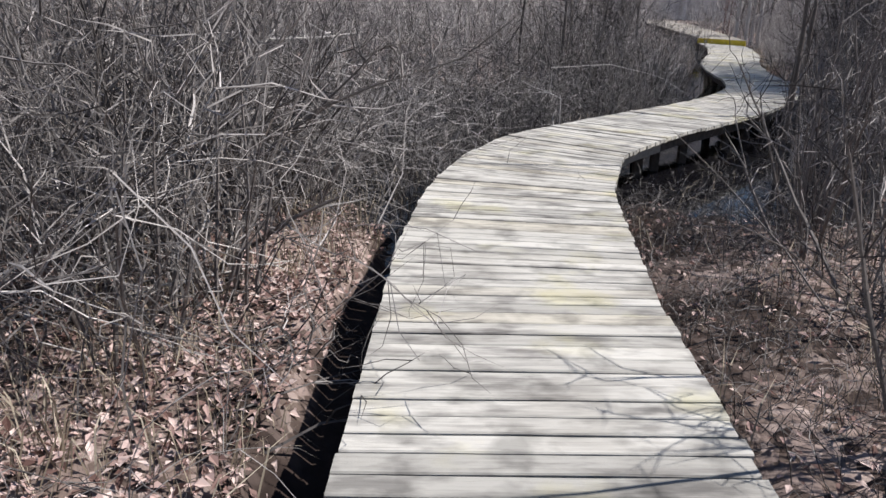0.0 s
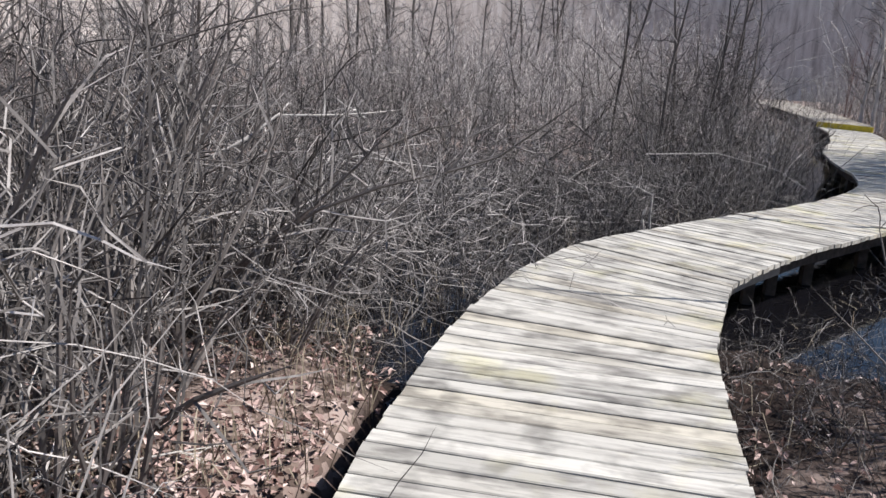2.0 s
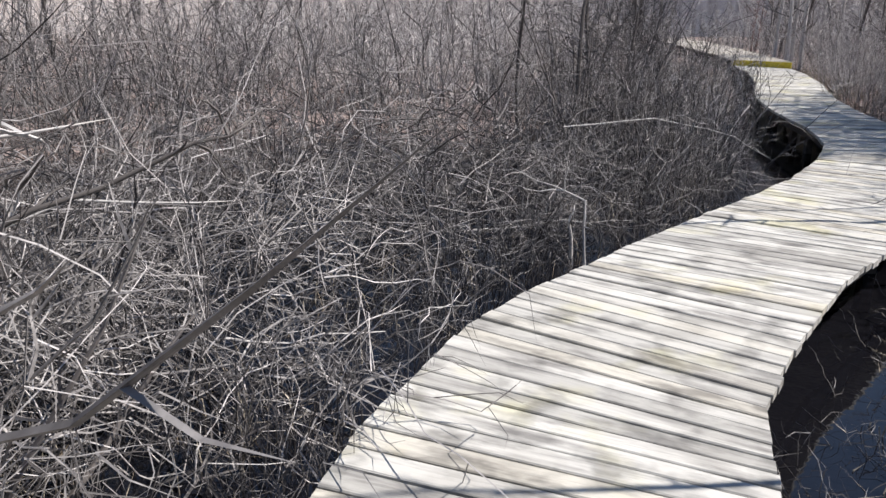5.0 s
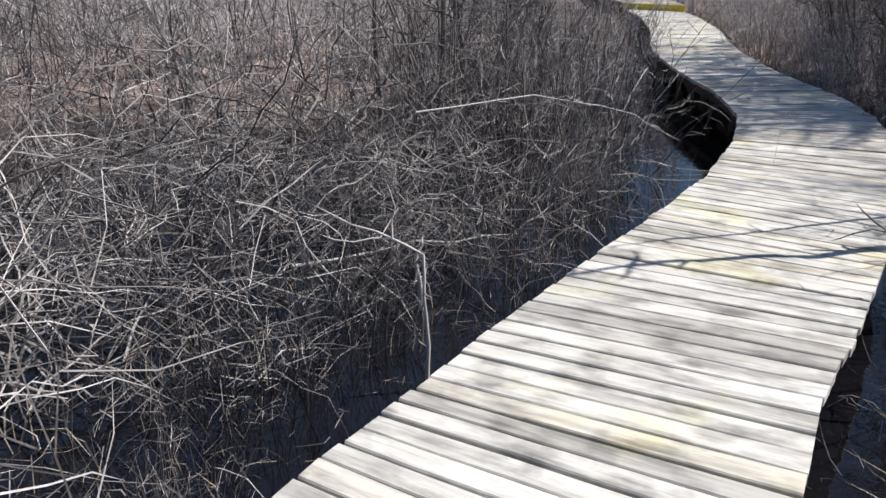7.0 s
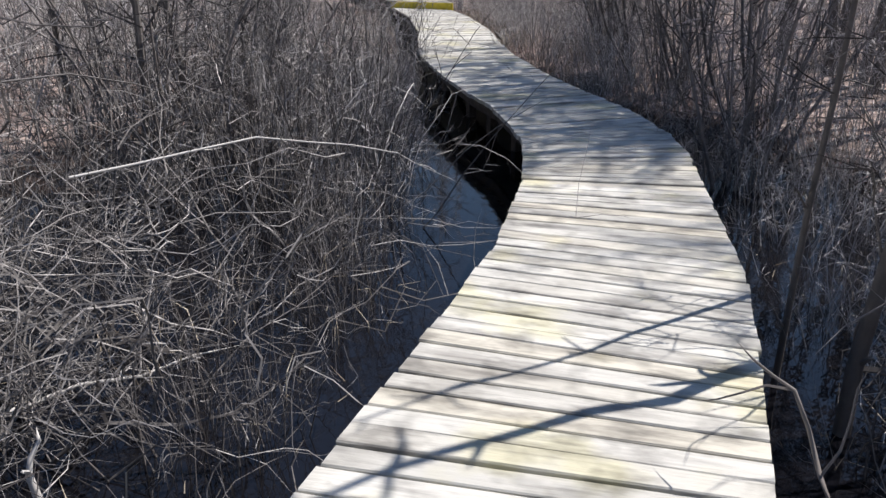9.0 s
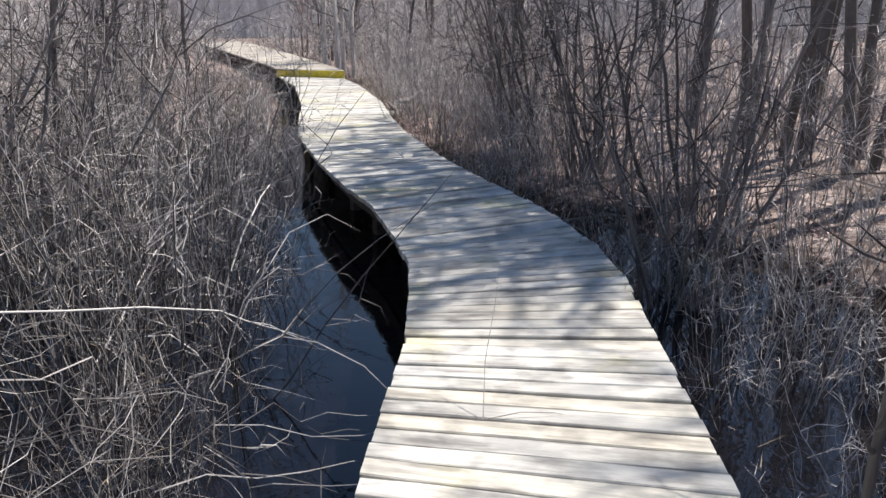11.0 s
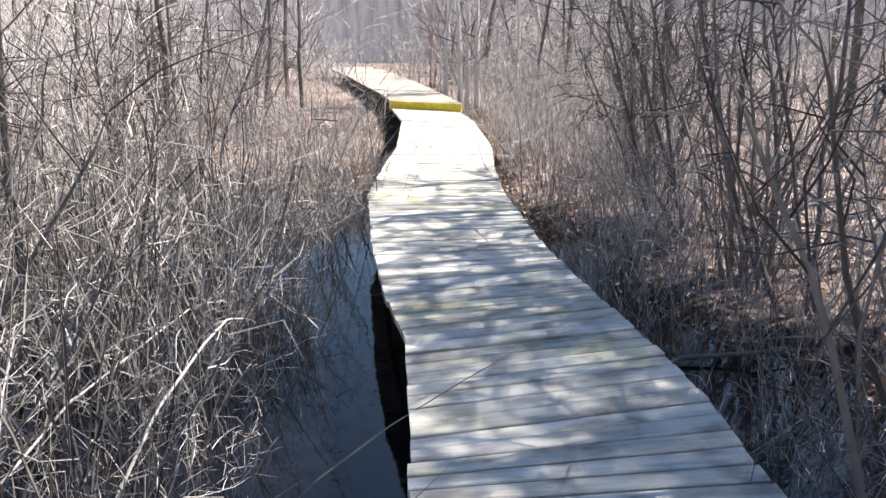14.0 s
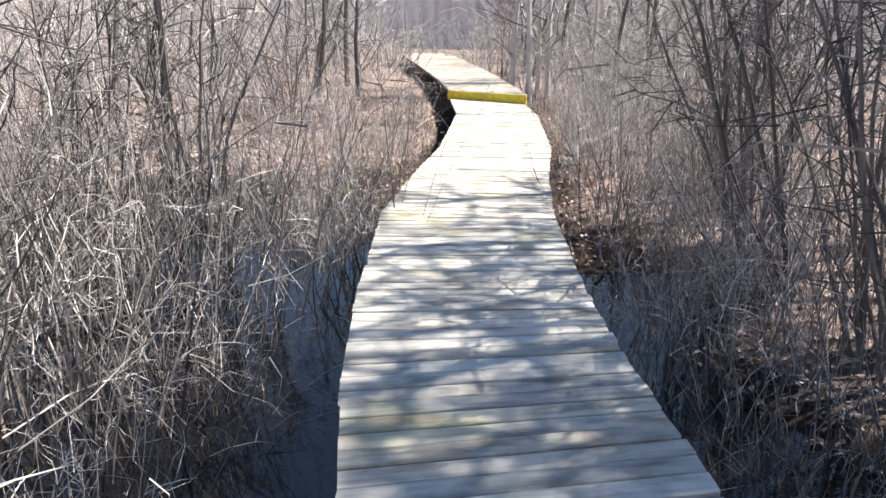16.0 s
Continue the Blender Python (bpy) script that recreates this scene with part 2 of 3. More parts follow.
LINE = []
for chain in (ENDS, UPPER):
    for (a, b), (c, d) in zip(chain, chain[1:]):
        n = max(1, round(math.hypot(a[0] + b[0] - c[0] - d[0], a[1] + b[1] - c[1] - d[1]) / 2 / 0.35))
        for i in range(n):
            f = i / n
            LINE.append((tuple(p + (q - p) * f for p, q in zip(a, c)), tuple(p + (q - p) * f for p, q in zip(b, d))))


def smooth(a, b, v):
    t = min(max((v - a) / (b - a), 0.0), 1.0)
    return t * t * (3 - 2 * t)


WATER_Z = -0.5


def ground_z(x, y):
    if x < -12 or x > 26 or y < -6 or y > 48:
        return -0.3
    d, side, sy = deck_gap(x, y)
    rough = 0.09 * noise.noise((x * 0.9, y * 0.9, 0.3)) + 0.05 * noise.noise((x * 2.7, y * 2.7, 4.1))
    reach = 9.0 - 4.8 * smooth(10.5, 12.5, sy) if side < 0 else 2.4 - 0.8 * smooth(12.5, 16.0, sy)
    wet = (smooth(3.6, 5.2, sy) * (1 - smooth(18.0, 20.5, sy)) if side < 0 else smooth(5.2, 7.0, sy) * (1 - smooth(16.0, 18.0, sy))) * (1 - smooth(reach * 0.45, reach, d + 1.1 * noise.noise((x * 0.45, y * 0.45, 7.7))))
    if side > 0:
        wet = max(wet, 0.22 * smooth(2.5, 4.5, sy) * (1 - smooth(0.5, 1.4, d)) * (1 - smooth(7.0, 8.0, sy)))
    dry = (-0.27 if side < 0 and sy < 5 else -0.34) + rough + 0.12 * smooth(21.0, 26.0, sy)
    trench = (-0.2 - 0.1 * smooth(4.0, 5.5, sy)) * (1 - smooth(0.3, 0.44, d)) if side < 0 else -0.06 * (1 - smooth(0.12, 0.42, d))
    shallow = smooth(0.5, 1.0, d) * (1 - smooth(9.5, 11.5, sy)) if side < 0 else 0.0
    return dry + trench - (0.34 - 0.1 * shallow) * wet


# ---- ground, water, distance ----
def axis(lo, hi, step, far):
    inner = np.arange(lo, hi + step, step)
    outer = np.geomspace(1.5, far, 12)
    return np.concatenate([lo - outer[::-1], inner, inner[-1] + outer])


def build_ground():
    xs, ys = axis(-6, 16, 0.17, 900), axis(-4, 30, 0.17, 900)
    verts = [(x, y, ground_z(x, y)) for y in ys for x in xs]
    w = len(xs)
    faces = [(j * w + i, j * w + i + 1, (j + 1) * w + i + 1, (j + 1) * w + i) for j in range(len(ys) - 1) for i in range(w - 1)]
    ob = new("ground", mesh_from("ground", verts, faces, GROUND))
    for p in ob.data.polygons:
        p.use_smooth = True
    tagged(ob, "muddy swamp ground covered with brown leaf litter", "ground", kind="structure")
    wv, wf = [], []
    box(wv, wf, [(-6, -4), (18, -4), (18, 24), (-6, 24)], WATER_Z - 0.02, WATER_Z)
    tagged(new("water", mesh_from("water", wv, wf, WATER)), "still dark swamp water reflecting blue sky", "water", kind="structure")


build_ground()


# ---- boardwalk ----
def sawn_board(verts, faces, corners, thick, rng):
    """A worn board over a plan quadrilateral: long edges slightly uneven, arrises rounded off."""
    a, b, c, d = [np.array(p) for p in corners]
    n = 6
    wear = rng.normal(0, 0.0016, (n, 2))
    for i in range(n):
        f = i / (n - 1)
        p, q = a + (b - a) * f, d + (c - d) * f
        way = (q - p) / np.linalg.norm(q - p)
        p, q = p + way * wear[i, 0], q + way * wear[i, 1]
        sag = rng.normal(0, 0.0007)
        for v, z in ((p, -thick), (p, -0.005), (p + way * 0.005, sag), (q - way * 0.005, sag), (q, -0.005), (q, -thick)):
            verts.append((v[0], v[1], z))
    for i in range(n - 1):
        k = 6 * i
        faces += [(k + j, k + 6 + j, k + 6 + (j + 1) % 6, k + (j + 1) % 6) for j in range(6)]
    e = 6 * (n - 1)
    faces += [(0, 1, 2, 3, 4, 5), (e + 5, e + 4, e + 3, e + 2, e + 1, e)]


def lay_planks(root, chain, pitch, top, mat, rng, limit):
    """One plank after another, perpendicular to the walk, fanning at the bends."""
    count = 0
    for (a, b), (c, d) in zip(chain, chain[1:]):
        la, lb = math.hypot(c[0] - a[0], c[1] - a[1]), math.hypot(d[0] - b[0], d[1] - b[1])
        n = max(1, round((la + lb) / 2 / pitch))
        for i in range(n):
            if count >= limit:
                return
            f, g = i / n, (i + 1) / n
            p = [Vector(a).lerp(Vector(c), f), Vector(b).lerp(Vector(d), f), Vector(b).lerp(Vector(d), g), Vector(a).lerp(Vector(c), g)]
            across = (p[1] - p[0]).normalized()
            gl = min(0.0032 + 0.006 * rng.random() ** 2, (p[3] - p[0]).length * 0.1)
            gr = min(gl * rng.uniform(0.6, 1.5), (p[2] - p[1]).length * 0.1)
            left, right = rng.normal(0, 0.004), rng.normal(0, 0.004)
            along_l, along_r = (p[3] - p[0]).normalized(), (p[2] - p[1]).normalized()
            q = [p[0] + along_l * gl + across * left, p[1] + along_r * gr + across * right,
                 p[2] - along_r * gr + across * right, p[3] - along_l * gl + across * left]
            mid = (q[0] + q[1] + q[2] + q[3]) / 4
            turn = math.atan2(across.y, across.x)
            back = Matrix.Rotation(-turn, 2)
            corners = [tuple(back @ (v - mid)) for v in q]
            verts, faces = [], []
            sawn_board(verts, faces, corners, 0.038, rng)
            me = mesh_from("plank", verts, faces, mat)
            lift = top + rng.normal(0, 0.0025)
            part("plank", me, root, local=Matrix.Translation((mid.x, mid.y, lift)) @ Matrix.Rotation(turn, 4, 'Z')
                 @ Euler((rng.normal(0, 0.006), rng.normal(0, 0.0016), 0)).to_matrix().to_4x4())
            count += 1


def stringers(root, chain, top, rng):
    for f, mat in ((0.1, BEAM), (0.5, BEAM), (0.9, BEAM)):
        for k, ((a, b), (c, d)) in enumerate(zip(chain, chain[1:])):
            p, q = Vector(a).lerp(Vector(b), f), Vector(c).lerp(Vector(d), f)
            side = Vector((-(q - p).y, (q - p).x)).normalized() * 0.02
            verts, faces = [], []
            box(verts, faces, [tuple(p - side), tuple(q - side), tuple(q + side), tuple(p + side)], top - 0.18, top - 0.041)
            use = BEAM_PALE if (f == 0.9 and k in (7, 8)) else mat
            part("stringer", mesh_from("stringer", verts, faces, use), root, "pale sawn beam" if use is BEAM_PALE else "dark timber beam")


def posts(root, chain, top):
    for k, (a, b) in enumerate(chain[1:]):
        for f in (0.27, 0.73):
            p = Vector(a).lerp(Vector(b), f)
            verts, faces = [], []
            r = 0.045
            box(verts, faces, [(p.x - r, p.y - r), (p.x + r, p.y - r), (p.x + r, p.y + r), (p.x - r, p.y + r)], -0.95, top - 0.18)
            part("post", mesh_from("post", verts, faces, BEAM), root, "square dark timber post")


def build_boardwalk():
    rng = np.random.default_rng(5)
    root = tagged(new("boardwalk"), "winding boardwalk of weathered grey planks over a swamp", "boardwalk", kind="structure")
    lay_planks(root, ENDS, 0.112, 0.0, DECK, rng, 320)
    stringers(root, ENDS, 0.0, rng)
    posts(root, ENDS, 0.0)
    upper = tagged(new("raised_boardwalk"), "raised boardwalk section of bleached planks behind a yellow step", "boardwalk", kind="structure")
    lay_planks(upper, UPPER, 0.14, 0.165, DECK_FAR, rng, 200)
    stringers(upper, UPPER, 0.165, rng)
    posts(upper, UPPER, 0.165)
    (a, b), side = UPPER[0], Vector((UPPER[0][1][1] - UPPER[0][0][1], UPPER[0][0][0] - UPPER[0][1][0])).normalized()
    a, b = Vector(a), Vector(b)
    verts, faces = [], []
    box(verts, faces, [tuple(a + side * 0.06), tuple(b + side * 0.06), tuple(b + side * 0.02), tuple(a + side * 0.02)], -0.02, 0.16, 0.004)
    riser = new("step_riser", mesh_from("step_riser", verts, faces, YELLOW))
    tagged(riser, "worn yellow painted board across the boardwalk step", "step riser")


build_boardwalk()


# ---- bare shrubs ----
def shrub(name, label, seed, stems, radius, height, lean, wander, stem_r, twigs, twig_len, subs, mats, droop=0.02, spread=1.0, steps=6, single=0, low=0.9):
    """A many-stemmed leafless shrub: its stems (each one a part on the large kind) and its crown of twigs."""
    rng = np.random.default_rng(seed)
    root = tagged(new(name), label, "shrub", group="bare shrubs of the swamp thicket")
    sv, sf, tv, tf = [], [], [], []
    for number in range(stems):
        a, r = rng.uniform(0, 2 * math.pi), radius * math.sqrt(rng.random())
        base = (r * math.cos(a), r * math.sin(a), -0.25)
        out = rng.normal(0, lean, 2) + np.array([math.cos(a), math.sin(a)]) * lean * r / max(radius, 0.01)
        h = height * rng.uniform(0.5, 1.1)
        pts = limb(rng, base, (out[0], out[1], 1.0), h + 0.25, steps, wander, droop)
        rad = stem_r * rng.uniform(0.5, 1.4)
        own = number < single
        keep = (sv, sf)
        if own:
            sv, sf = [], []
        tube(sv, sf, pts, taper(rad, steps, 0.3), 5 if stem_r > 0.012 else 3)
        if own:
            part("stem", mesh_from("stem", sv, sf, mats[0]), root)
            sv, sf = keep
        for _ in range(rng.poisson(twigs)):
            i = rng.uniform(low, steps - 0.1)
            k = int(i)
            at = pts[k] + (pts[k + 1] - pts[k]) * (i - k)
            d = (pts[k + 1] - pts[k]) / np.linalg.norm(pts[k + 1] - pts[k]) + rng.normal(0, 0.65 * spread, 3)
            tl = twig_len * rng.uniform(0.4, 1.35)
            n = 2 if height > 2.4 and stem_r < 0.016 else 6 if spread > 1.35 else 4 if spread > 1.0 else 3
            tw = limb(rng, at, d, tl, n, 0.4, droop)
            tr = min(max(rad * rng.uniform(0.3, 0.6), 0.0022), 0.0075)
            tube(tv, tf, tw, taper(tr, n, 0.4))
            for _ in range(rng.poisson(subs)):
                j = rng.integers(1, n)
                s = tw[j] + (tw[j + 1] - tw[j]) * rng.random()
                sub = limb(rng, s, (tw[j + 1] - tw[j]) / tl * 3 + rng.normal(0, 0.7, 3), tl * rng.uniform(0.3, 0.7), 3 if n == 6 else 2, 0.45, droop)
                tube(tv, tf, sub, taper(max(tr * 0.65, 0.002), len(sub) - 1, 0.5))
    if not sv:
        crown = mesh_from("crown", tv, tf, mats[1])
    else:
        k = len(tv)
        crown = mesh_from("crown", tv + sv, tf + [tuple(i + k for i in q) for q in sf], mats[1])
        crown.materials.append(mats[0])
        for q in crown.polygons[len(tf):]:
            q.material_index = 1
    tagged(part("crown", crown, root), kind="stuff")
    return root


KINDS = {
    "tangle": [shrub("thicket_shrub", "tangled leafless grey shrub with arching lichen-pale twigs", 11 + k, 19, 0.55, 1.5, 0.5, 0.27, 0.009, 9, 0.85, 2.6,
                     (TWIG_BROWN, TWIG_PALE if k < 2 else TWIG_GREY), 0.03, 1.4, 6, 99, 2.6) for k in range(5)],
    "upright": [shrub("upright_shrub", "dense upright leafless shrub of thin brown-grey stems", 31 + k, 28, 0.5, 2.0, 0.2, 0.1, 0.009, 7, 0.5, 1.6,
                      (TWIG_GREY, TWIG_GREY), 0.0, 0.8, 6, 99, 1.8) for k in range(4)],
    "clump": [shrub("multi_stem_shrub", "tall bare shrub with many dark grey stems in a clump", 51 + k, 16, 0.24, 3.3, 0.17, 0.08, 0.019, 9, 0.8, 1.8,
                    (STEM_DARK, TWIG_BROWN), -0.01, 0.8, 9, 99) for k in range(3)],
    "stalk": [shrub("thick_stemmed_shrub", "leaning bare shrub of thick dark stems with pale scars", 111 + k, 13, 0.28, 1.9, 0.3, 0.09, 0.0165, 6, 0.55, 1.6,
                    (STEM_DARK if k != 1 else STEM_GREY, TWIG_GREY), 0.0, 0.8, 7, 99, 2.4) for k in range(3)],
    "red": [shrub("red_sapling", "slender reddish leafless sapling beside the far boardwalk", 181, 5, 0.1, 2.6, 0.1, 0.06, 0.012, 12, 0.6, 2.0,
                  (RED_TWIG, RED_TWIG), 0.0, 0.7, 7, 99, 2.0)],
    "low": [shrub("low_shrub", "low scrubby leafless shrub with fine grey twigs", 71 + k, 26, 0.5, 0.6, 0.6, 0.3, 0.006, 4, 0.34, 1.0,
                  (TWIG_BROWN, TWIG_GREY), 0.03, 1.3, 4, 6) for k in range(3)],
    "reeds": [shrub("stem_thicket", "thicket of thin straight pale bare stems standing in wet ground", 91 + k, 64, 0.55, 1.75, 0.2, 0.08, 0.006, 3, 0.4, 1.0,
                    (TWIG_BROWN, TWIG_GREY), 0.0, 0.6, 6, 8, 2.0) for k in range(4)],
    # stem thicket in lightened bark that stands in for sun on the twigs
    "lit_tone": [shrub("sunlit_thicket", "thicket of thin straight stems, coloured pale as if sunlit", 191 + k, 50, 0.55, 1.75, 0.2, 0.1, 0.0068, 3, 0.45, 1.2,
                    (TWIG_GREY if k < 1 else TWIG_PALE, TWIG_PALE if k < 1 else TWIG_LIT), 0.0, 0.7, 6, 10, 1.8) for k in range(4)],
    "far": [shrub("background_shrub", "pale grey leafless shrub in the dense swamp thicket", 131 + k, 16, 0.8, 2.5, 0.3, 0.14, 0.011, 9, 0.8, 2.2,
                  (TWIG_BROWN, TWIG_GREY), 0.01, 1.1, 6, 99) for k in range(3)],
    # far shrub with the same sunlight painted into its twig colour
    "far_lit": [shrub("far_pale_shrub", "leafless shrub in the far thicket, coloured pale as if sunlit", 231 + k, 14, 0.8, 2.7, 0.3, 0.16, 0.014, 7, 0.85, 1.2,
                     (TWIG_PALE, TWIG_LIT), 0.01, 1.1) for k in range(3)],
    "dead": [shrub("dead_brush", "heap of dead pale sticks lying low over dark water", 151 + k, 11, 0.5, 0.6, 1.1, 0.22, 0.008, 3, 0.4, 0.8,
                   (TWIG_GREY, TWIG_BROWN), 0.12, 1.4, 6, 99) for k in range(3)],
}
KINDS["arching"] = [shrub("arching_shrub", "tall bare shrub whose few grey stems arch over the boardwalk", 311 + k, 3, 0.2, 4.0, 0.1, 0.08, 0.019, 14, 0.75, 2.2,
                          (STEM_GREY, TWIG_GREY), 0.01, 0.9, 9, 99, 5.2) for k in range(3)]
placed = {}


def plant(kind, x, y, scale, rng, tilt=0.0):
    some = KINDS[kind]
    k = int(rng.integers(len(some)))
    m = Matrix.Translation((x, y, ground_z(x, y))) @ Matrix.Rotation(tilt, 4, 'Y') @ Euler((rng.normal(0, 0.06), rng.normal(0, 0.06), rng.uniform(0, 6.283))).to_matrix().to_4x4()
    if (kind, k) not in placed:
        placed[(kind, k)] = True
        some[k].matrix_basis = m @ Matrix.Scale(scale, 4)
        return
    ob = copy_thing(some[k], m)
    ob.scale = (scale, scale, scale)


def plant_thickets():
    rng = np.random.default_rng(77)
    taken = []

    def free(x, y, gap):
        return all((x - u) ** 2 + (y - v) ** 2 > gap * gap for u, v in taken)

    def fill(tries, xs, ys, near, far, side, gap, pick):
        for _ in range(tries):
            x, y = rng.uniform(*xs), rng.uniform(*ys)
            d, s, sy = deck_gap(x, y)
            if s != side or not near <= d <= far or not free(x, y, gap):
                continue
            kind, lo, hi = pick(d, sy, x, y)
            if kind:
                taken.append((x, y))
                plant(kind, x, y, rng.uniform(lo, hi), rng)

    def left_pick(d, sy, x, y):
        if sy > 17:
            if d < 0.45:
                return (None, 0, 0)
            return ("lit_tone", 0.32, 0.5) if d < 3.2 else ("lit_tone", 0.6, 0.8)
        if sy < 4.4 and d < 0.9:
            return ("low", 0.45, 0.7) if rng.random() < 0.6 else (None, 0, 0)
        if sy < 4.8:
            if d < 2.0 and rng.random() < 0.6:
                return ("low", 0.4, 0.7) if rng.random() < 0.4 else (None, 0, 0)
            return ("upright", 0.85, 1.1) if rng.random() < 0.55 else ("tangle", 0.8, 1.1)
        if sy > 7.6 and sy < 16.5 and d < 0.62 + 0.2 * smooth(8.0, 10.0, sy) - 0.5 * smooth(13.5, 14.5, sy):
            return (None, 0, 0)
        if sy < 11.2:
            if 6.6 < sy < 10.3 and d < 1.9:
                return ("dead", 0.5, 0.8) if rng.random() < 0.5 and d > 0.95 else ("tangle", 0.5, 0.7) if d > 1.0 and rng.random() < 0.6 else ("reeds", 0.35, 0.6)
            if d < 0.75 or (6.4 < sy and d < 1.6):
                return ("reeds", 0.35, 0.6) if rng.random() < 0.4 else (None, 0, 0)
            return ("tangle", 0.75 if d < 1.3 else 1.0, 0.95 if d < 1.3 else 1.25) if rng.random() < 0.8 else ("reeds", 0.6, 0.85)
        if d < 1.3 and sy < 16.5:
            return (("reeds" if rng.random() < 0.5 else "lit_tone"), 0.55, 0.8)
        if d < 2.0 and sy < 16.5:
            return ("lit_tone" if rng.random() < 0.6 else "reeds", 0.95, 1.2)
        return ("lit_tone", 0.85, 1.1) if rng.random() < 0.75 else ("upright", 0.8, 1.05)

    def right_pick(d, sy, x, y):
        if sy < 7.5:
            return ("low", 0.6, 1.0) if d < 1.4 else (("upright", 0.8, 1.1) if rng.random() < 0.6 else ("low", 0.9, 1.3))
        if d < 0.55 and sy < 15:
            return (None, 0, 0)
        if d < 1.3:
            return ("lit_tone", 0.45, 0.7) if rng.random() < (0.85 if sy > 9.5 else 0.6) else (None, 0, 0)
        if rng.random() < (0.5 if 7.5 < sy < 12.5 else 0.25):
            return (None, 0, 0)
        return ("upright", 0.7, 0.95) if rng.random() < (0.3 if sy < 11 else 0.1) else ("lit_tone", 0.65, 1.0)

    fill(1500, (-5, 10), (-1, 27), 0.28, 2.2, -1, 0.56, left_pick)
    fill(1600, (-6, 10), (0, 30), 2.2, 4.6, -1, 0.7, left_pick)
    fill(1500, (1, 6), (-1, 7.6), 0.25, 1.9, 1, 0.36, lambda d, sy, x, y: ("low", 0.55, 0.95))
    fill(1500, (1, 14), (-1, 11), 0.32, 2.4, 1, 0.6, right_pick)
    fill(1500, (5, 15), (11, 27), 0.4, 2.4, 1, 0.6, right_pick)
    fill(700, (2, 16), (2, 30), 2.4, 4.8, 1, 1.35, right_pick)
    # farther along, the shrubs switch to the colour brightened as by sun
    fill(1500, (-11, 10), (2, 40), 4.6, 15.0, -1, 1.15, lambda d, sy, x, y: ("far" if sy < 15 and y < 19 else "far_lit", 0.8, 1.15))
    fill(1100, (3, 26), (4, 42), 4.8, 13.0, 1, 1.3, lambda d, sy, x, y: ("far_lit", 0.8, 1.15))
    for x, y, s, tilt in ((-1.25, 3.25, 1.0, 0.05), (-0.95, 2.75, 0.85, 0), (-1.6, 2.9, 1.0, 0), (-1.45, 3.9, 1.05, 0.15), (-2.3, 3.6, 1.0, 0.15),
                          (-0.8, 4.4, 0.7, 0), (-1.3, 4.8, 1.0, 0.15), (-1.75, 3.3, 1.15, 0.2), (-2.1, 4.3, 1.2, 0.25), (-1.7, 4.9, 1.2, 0.3), (-1.0, 5.5, 0.95, 0.15), (-1.9, 5.6, 1.0, 0.15), (-1.15, 2.0, 0.8, 0),
                          (3.1, 6.0 - 2.2, 0.8, 0.1), (2.9, 2.6, 0.8, 0.1), (4.3, 5.2, 1.0, 0.1)):
        plant("stalk", x, y, s, rng, tilt)
    plant("red", 14.6, 37.0, 1.5, rng)
    for x, y, s, tilt in ((7.3, 11.45, 0.9, 0.14), (8.9, 14.3, 0.85, 0.05), (9.7, 16.6, 0.85, 0), (5.15, 19.3, 1.1, 0), (4.5, 17.6, 0.8, 0),
                          (-2.4, 4.6, 0.7, 0), (-2.2, 5.9, 0.7, 0.1), (2.8, 13.4, 0.95, 0), (3.5, 13.9, 0.85, 0), (4.4, 14.9, 0.62, 0),
                          (5.45, 8.15, 0.78, -0.04), (6.9, 8.9, 0.7, 0.1),
                          (2.15, 1.0, 0.6, 0.0), (3.3, 4.5, 0.62, 0.05), (10.8, 18.2, 0.9, 0), (12.2, 20.5, 1.0, 0), (6.6, 24.5, 0.8, 0)):
        plant("clump", x, y, s, rng, tilt)
    for x, y, s, tilt in ((8.2, 12.1, 1.0, -0.12), (8.8, 13.7, 1.0, -0.14), (9.4, 15.4, 1.05, -0.16),
                          (6.5, 8.7, 0.85, -0.14), (9.3, 14.5, 1.1, -0.18)):
        plant("arching", x, y, s, rng, tilt)
    for side in (-1, 1):
        fill(500, (3, 22), (27, 52), 0.8, 6.0, side, 1.25, lambda d, sy, x, y: ("far_lit", 0.22, 0.34) if x < 10.5 and y < 40 and d < 3.5 else ("far_lit", 0.6, 1.0))
    for _ in range(62):
        a, r = rng.uniform(-1.2, 1.4), rng.uniform(22, 42)
        x, y = 6 + r * math.sin(a), 12 + r * math.cos(a)
        if deck_gap(x, y)[0] > 2.5:
            plant("far_lit", x, y, rng.uniform(1.7, 2.6), rng)
    for kind, some in KINDS.items():
        for k, ob in enumerate(some):
            if (kind, k) not in placed:
                for o in (*ob.children_recursive, ob):
                    bpy.data.objects.remove(o)


plant_thickets()


